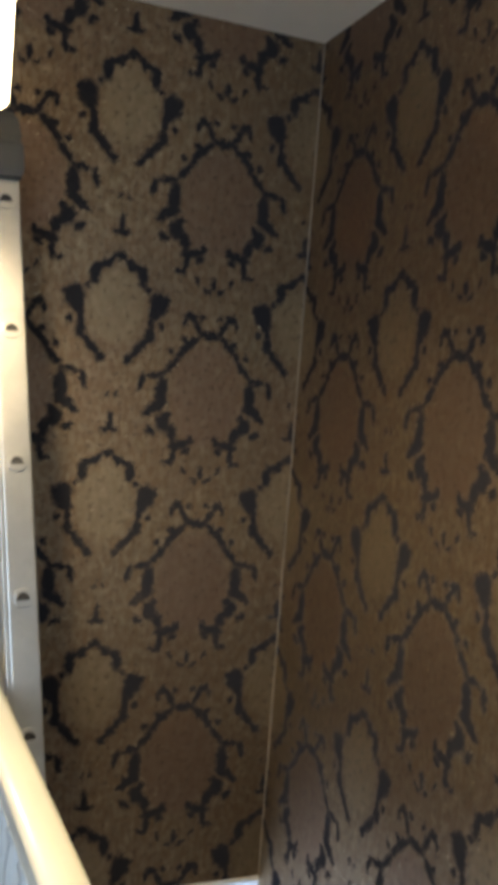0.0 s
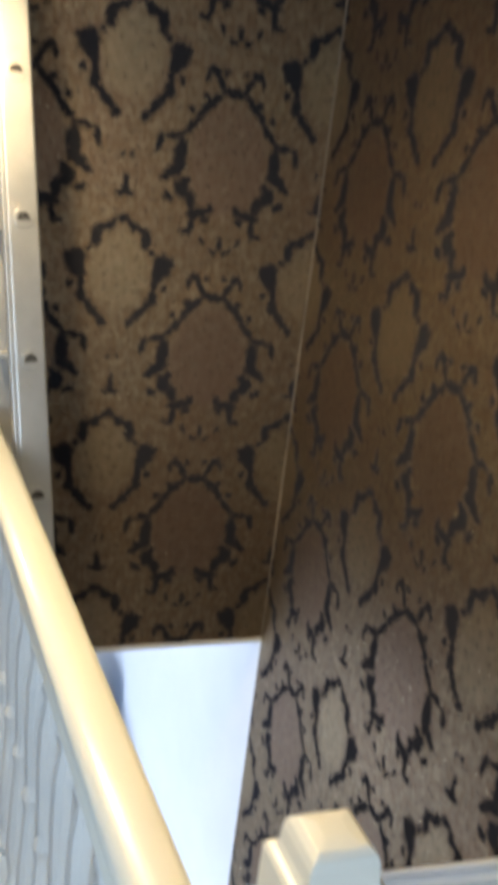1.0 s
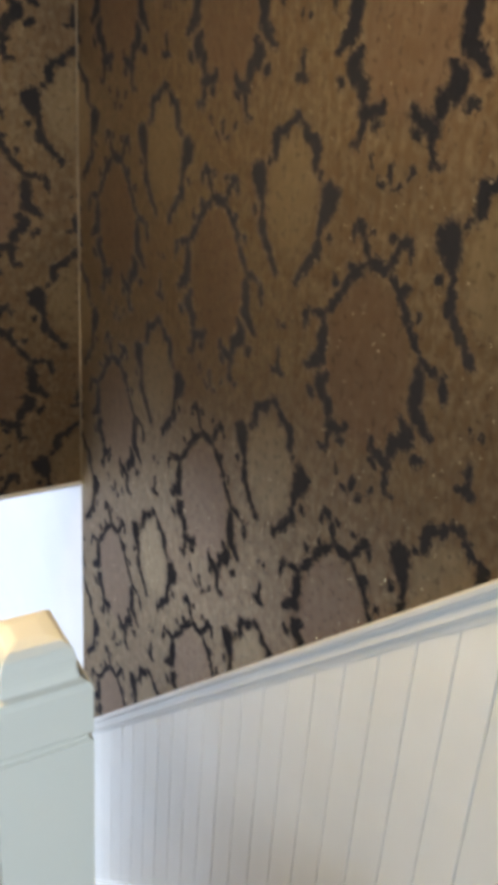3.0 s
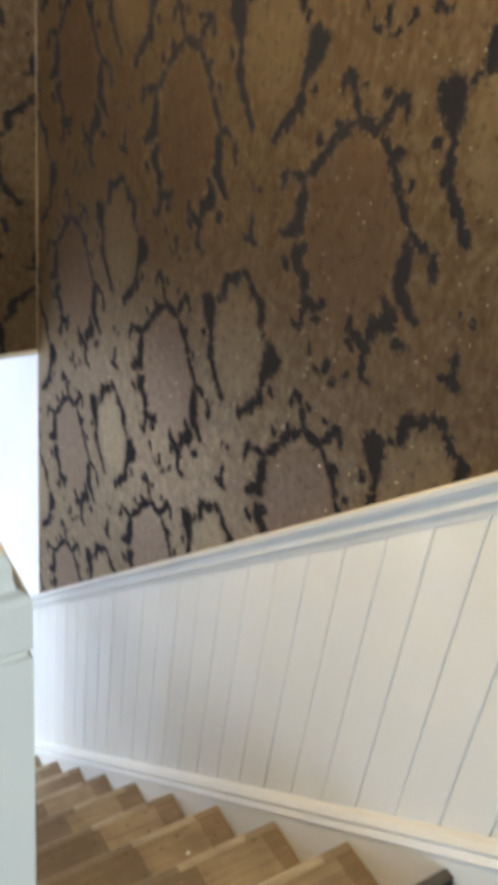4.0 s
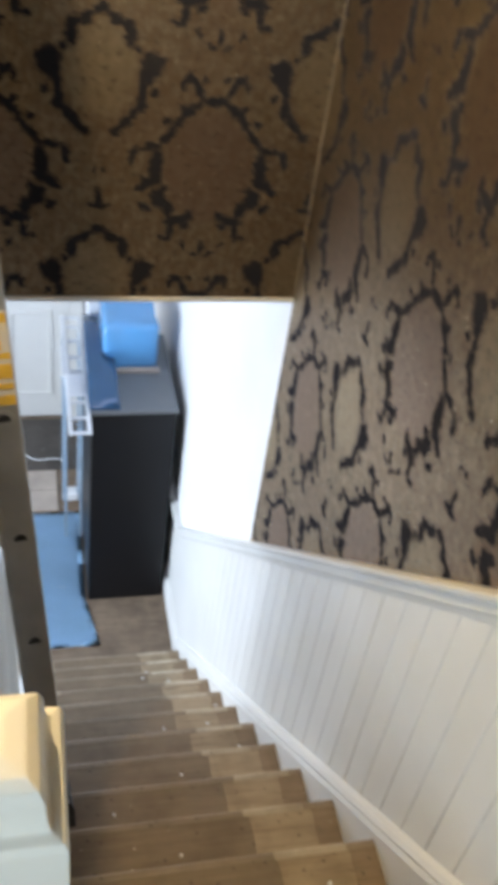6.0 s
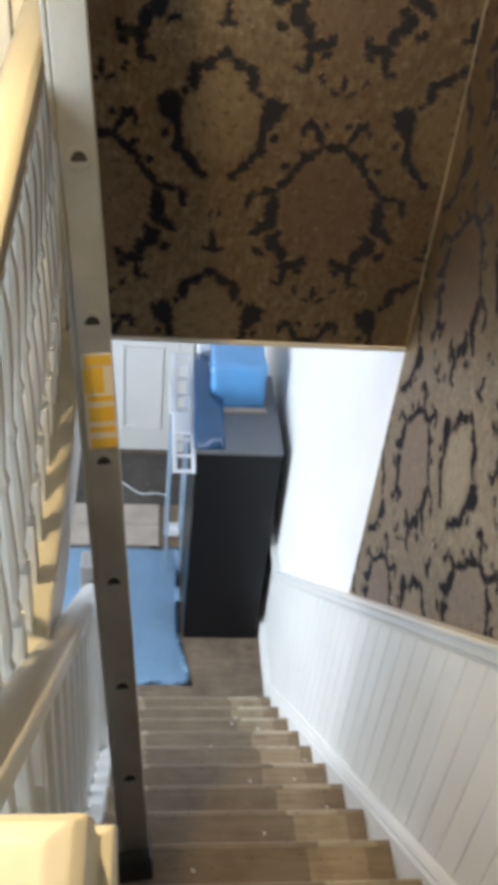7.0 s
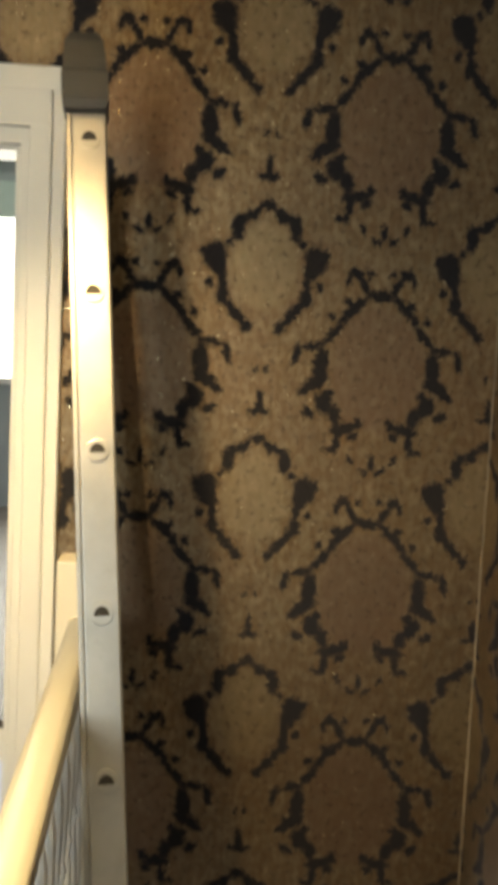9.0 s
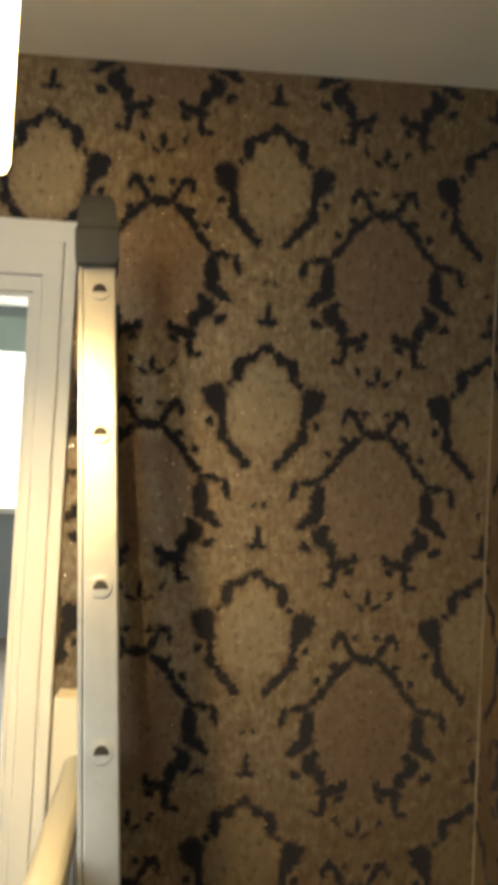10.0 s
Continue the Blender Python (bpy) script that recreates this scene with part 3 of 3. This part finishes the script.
ladder_part("foot_pad", turned([(0.040, -0.012), (0.042, 0.05), (0.036, 0.07)], (-0.004, DEEP * 0.012, 0), square=True), RUBBER, None, "black rubber foot")
mid = (ladder_at(0.405) - foot).length
sticker = ladder_part("warning_label", box((-0.026, min(-DEEP * 0.0012, 0), mid - 0.19), (0.029, max(-DEEP * 0.0012, 0), mid), 0.0003, 1), LABELW, None, "scuffed yellow warning label with unreadable print")
for h, tall in ((0.0, 0.018), (0.022, 0.05), (0.078, 0.012), (0.10, 0.03), (0.14, 0.012), (0.165, 0.02)):
    lo = mid - 0.004 - h - tall
    ladder_part("print_bar", box((-0.024 if tall > 0.04 else -0.02, min(-DEEP * 0.0022, -DEEP * 0.0013), lo), (0.027 if tall < 0.04 else 0.012, max(-DEEP * 0.0022, -DEEP * 0.0013), lo + tall)), LABELS, sticker)

# ---------------------------------------------------------------- pendant lamp
lamp = empty("pendant_lamp", (LAMP[0], LAMP[1], CEIL), "lit pendant lamp with a small pale drum shade", "lamp")
cx, cy = LAMP[0], LAMP[1]
shade = bmesh.new()
drum = [(0.076, 1.874), (0.079, 1.872), (0.081, 1.876), (0.081, 2.135), (0.078, 2.138), (0.076, 2.134)]
rings = [[shade.verts.new((cx + q * math.cos(math.pi * i / 20), cy + q * math.sin(math.pi * i / 20), h)) for i in range(40)] for q, h in drum]
for q, w in zip(rings, rings[1:] + rings[:1]):
    for i in range(40):
        shade.faces.new((q[i], q[(i + 1) % 40], w[(i + 1) % 40], w[i]))
smooth(part("shade", shade, SHADE, lamp, "glowing pale drum shade, open above and below"))
part("spider", box((cx - 0.077, cy - 0.003, 2.120), (cx + 0.077, cy + 0.003, 2.126)), RACKWHITE, lamp)
part("bulb_holder", turned([(0.016, 2.0), (0.02, 2.03), (0.014, 2.119)], (cx, cy, 0), 12), RACKWHITE, lamp)
part("flex", turned([(0.004, 2.127), (0.004, CEIL - 0.02)], (cx, cy, 0), 8), RACKWHITE, lamp)
part("rose", turned([(0.05, CEIL - 0.025), (0.045, CEIL - 0.004), (0.03, CEIL - 0.001)], (cx, cy, 0), 20), RACKWHITE, lamp)

# ---------------------------------------------------------------- lower hall things
cabinet = empty("cabinet", (-0.24, 1.62, FLOOR), "tall black glossy cabinet standing against the hall wall", "cabinet")
CX0, CX1, CY0, CY1, CZ = -0.462, -0.046, 1.295, 1.95, -1.44
part("body", box((CX0, CY0 + 0.022, FLOOR), (CX1, CY1, CZ - 0.02), 0.004), BLACK, cabinet)
part("top", box((CX0 - 0.004, CY0 + 0.0, CZ - 0.02), (CX1 + 0.004, CY1, CZ), 0.004), GREYTOP, cabinet, "dusty grey cabinet top")
part("front_panel", box((CX0 + 0.003, CY0 + 0.002, FLOOR + 0.004), (CX1 - 0.003, CY0 + 0.021, CZ - 0.023), 0.003), BLACK, cabinet)


def wrapped(name, lo, hi, mat, label, category, seed):
    """A carton wrapped in crumpled film."""
    bm = box(lo, hi)
    bmesh.ops.subdivide_edges(bm, edges=bm.edges[:], cuts=7, use_grid_fill=True)
    rng = random.Random(seed)
    for v in bm.verts:
        if v.co.z > lo[2] + 0.01:
            d = noise.noise_vector(v.co * 9 + Vector((seed, 0, 0)))
            v.co += Vector((d.x * 0.012, d.y * 0.014, d.z * 0.010))
    ob = smooth(link_mesh(name, bm, mat))
    return tagged(ob, label, category)


wrapped("blue_carton", (-0.385, 1.64, CZ), (-0.115, 1.93, CZ + 0.255), BLUE, "box wrapped in shiny blue plastic on the cabinet", "box", 3)
sheet = wrapped("blue_bag", (-0.470, 1.31, CZ), (-0.325, 1.93, CZ + 0.13), BLUEDARK, "dark blue plastic sheeting draped over the cabinet edge", "plastic sheet", 8)
for v in sheet.data.vertices:
    run = min(1.0, max(0.06, (v.co.y - 1.31) / 0.42))
    v.co.z = CZ + 0.001 + max(0, v.co.z - CZ) * run
    v.co.x = min(v.co.x, -0.392) if v.co.y > 1.62 else v.co.x
tagged(link_mesh("cardboard_flap", box((-0.38, 1.60, CZ + 0.001), (-0.102, 1.636, CZ + 0.016), 0.003), CARD), "torn cardboard strip in front of the blue box", "cardboard")
paper = tagged(link_mesh("white_carton", box((-0.44, 1.955, CZ - 0.4), (-0.14, 2.16, CZ + 0.20), 0.006), RACKWHITE), "white carton standing behind the cabinet", "box")
paper.location.z = 0.0
part("carton_base", box((-0.44, 1.956, FLOOR), (-0.14, 2.16, CZ - 0.405), 0.004), CARD, paper)

# sheet of blue film on the floor
film = bmesh.new()
NX, NY = 46, 30
grid = []
for j in range(NY + 1):
    row = []
    for i in range(NX + 1):
        v = j / NY
        yy = 0.975 + 1.03 * v
        x1 = -0.415 - 0.06 * min(1, v / 0.30)
        xx = -2.1 + (x1 + 2.1) * i / NX
        zz = FLOOR + 0.005 + 0.006 * max(0, noise.noise(Vector((xx * 7, yy * 7, 1)))) + 0.004 * abs(noise.noise(Vector((xx * 17, yy * 15, 4))))
        row.append(film.verts.new((xx, yy + 0.012 * noise.noise(Vector((xx * 6, 0, j))), zz)))
    grid.append(row)
for j in range(NY):
    for i in range(NX):
        film.faces.new((grid[j][i], grid[j][i + 1], grid[j + 1][i + 1], grid[j + 1][i]))
solid = bmesh.ops.solidify(film, geom=film.faces[:], thickness=0.002)
tagged(smooth(link_mesh("floor_film", film, BLUEFLOOR)), "crinkled blue plastic film covering the hall floor", "floor sheet")

for k, (y0, y1) in enumerate(((2.02, 2.20), (2.205, 2.39))):
    tagged(link_mesh("cardboard_sheet", box((-1.35, y0, FLOOR), (-0.60, y1, FLOOR + 0.012), 0.002), CARD), "flat pinkish cardboard laid on the hall floor", "cardboard", "floor cardboard")
tagged(link_mesh("door_mat", box((-1.9, 2.40, FLOOR), (-0.46, 2.92, FLOOR + 0.008), 0.003), DARKFLOOR), "dark stained mat before the white door", "mat")

door = tagged(link_mesh("door_2", box((-1.32, 2.955, FLOOR + 0.01), (-0.50, 2.995, -0.75), 0.003), SATIN), "closed white panelled door of the lower hall", "door", kind="structure")
for x0, x1 in ((-1.24, -0.95), (-0.87, -0.60)):
    for z0, z1 in ((FLOOR + 0.2, FLOOR + 0.86), (FLOOR + 1.0, FLOOR + 1.9)):
        for lo, hi in (((x0, z0), (x1, z0 + 0.02)), ((x0, z1 - 0.02), (x1, z1)), ((x0, z0 + 0.021), (x0 + 0.02, z1 - 0.021)), ((x1 - 0.02, z0 + 0.021), (x1, z1 - 0.021))):
            part("panel_moulding", box((lo[0], 2.943, lo[1]), (hi[0], 2.9545, hi[1]), 0.004), SATIN, door)
part("door_handle", turned([(0.011, 0), (0.024, 0.012), (0.026, 0.03), (0.018, 0.045)], (-0.56, 2.93, FLOOR + 0.98), 14), ALUMINIUM, door)
for x0, x1 in ((-1.41, -1.322), (-0.498, -0.41)):
    structure("trim_door", box((x0, 2.95, FLOOR), (x1, 2.998, -0.67), 0.006), SATIN, "white casing round the hall door", "trim")

rack = empty("drying_rack", (-0.516, 1.66, FLOOR), "slim white drying rack standing beside the black cabinet", "rack")
RZ = -1.465
for x in (-0.562, -0.475):
    part("side_rail", box((x - 0.010, 1.17, RZ - 0.012), (x + 0.010, 2.16, RZ + 0.006), 0.003, 1), RACKWHITE, rack)
for y in (1.18, 1.29, 1.41, 1.66, 1.78, 1.93, 2.06, 2.15):
    part("crossbar", box((-0.551, y - 0.008, RZ - 0.010), (-0.486, y + 0.008, RZ + 0.004), 0.002, 1), RACKWHITE, rack)
part("tray", box((-0.568, 1.44, RZ + 0.007), (-0.478, 1.62, RZ + 0.016), 0.003, 1), RACKWHITE, rack)
part("flap", box((-0.586, 1.60, RZ + 0.007), (-0.550, 1.86, RZ + 0.015), 0.003, 1), RACKWHITE, rack, "white folded-out flap")
for x in (-0.562, -0.475):
    for y in (1.80, 2.12):
        part("leg", box((x - 0.007, y - 0.007, FLOOR), (x + 0.007, y + 0.007, RZ - 0.013), 0.002, 1), CLEAR, rack)
    part("stretcher", box((x - 0.005, 1.808, -2.2), (x + 0.005, 2.112, -2.185), 0.001, 1), CLEAR, rack)
tagged(link_mesh("plastic_tub", box((-0.56, 2.09, FLOOR + 0.013), (-0.475, 2.17, FLOOR + 0.07), 0.012), RACKWHITE), "small white plastic tub on the hall floor", "tub")
tagged(link_mesh("plastic_bottle", turned([(0.02, 0), (0.024, 0.004), (0.024, 0.11), (0.010, 0.14), (0.010, 0.165)], (-0.455, 2.20, FLOOR), 12), RACKWHITE), "white plastic bottle standing by the rack", "bottle")

# cable end lying on the hall floor before the door
cable = bpy.data.curves.new("floor_cable", "CURVE")
cable.dimensions, cable.bevel_depth, cable.bevel_resolution = "3D", 0.004, 2
line = cable.splines.new("POLY")
line.points.add(23)
for i, pt in enumerate(line.points):
    q = i / 23
    pt.co = (-0.95 + 0.42 * q, 2.62 - 0.18 * q + 0.03 * math.sin(9 * q), FLOOR + 0.013, 1)
cable.materials.append(RACKWHITE)
tagged(new("floor_cable", cable), "thin white cable lying on the dark mat", "cable")

# plaster and paint chips lying on the treads
chip_rng = random.Random(5)
chips = ((11, -0.282, 0.369), (11, -0.171, 0.345), (9, -0.191, -0.097), (9, -0.06, -0.081), (7, -0.095, -0.519), (8, -0.304, -0.296), (8, -0.148, -0.292),
         (2, -0.30, -1.56), (4, -0.42, -1.16), (3, -0.15, -1.36), (5, -0.55, -0.93), (6, -0.33, -0.72), (10, -0.40, 0.12), (12, -0.24, 0.55))
for k, x, y in chips:
    bm = bmesh.new()
    bmesh.ops.create_icosphere(bm, subdivisions=1, radius=0.0055)
    for v in bm.verts:
        v.co = Vector((v.co.x * chip_rng.uniform(0.7, 1.6), v.co.y * chip_rng.uniform(0.5, 1.1), max(v.co.z, -0.003) * 0.5))
    bmesh.ops.transform(bm, matrix=Matrix.Translation((x, y - 0.0045 * k, LAND - RISE * k + 0.0015)) @ Matrix.Rotation(chip_rng.uniform(0, 3), 4, "Z"), verts=bm.verts)
    tagged(link_mesh("plaster_chip", bm, WHITE), "small white plaster chip lying on a stair tread", "debris", "chips on the stairs")
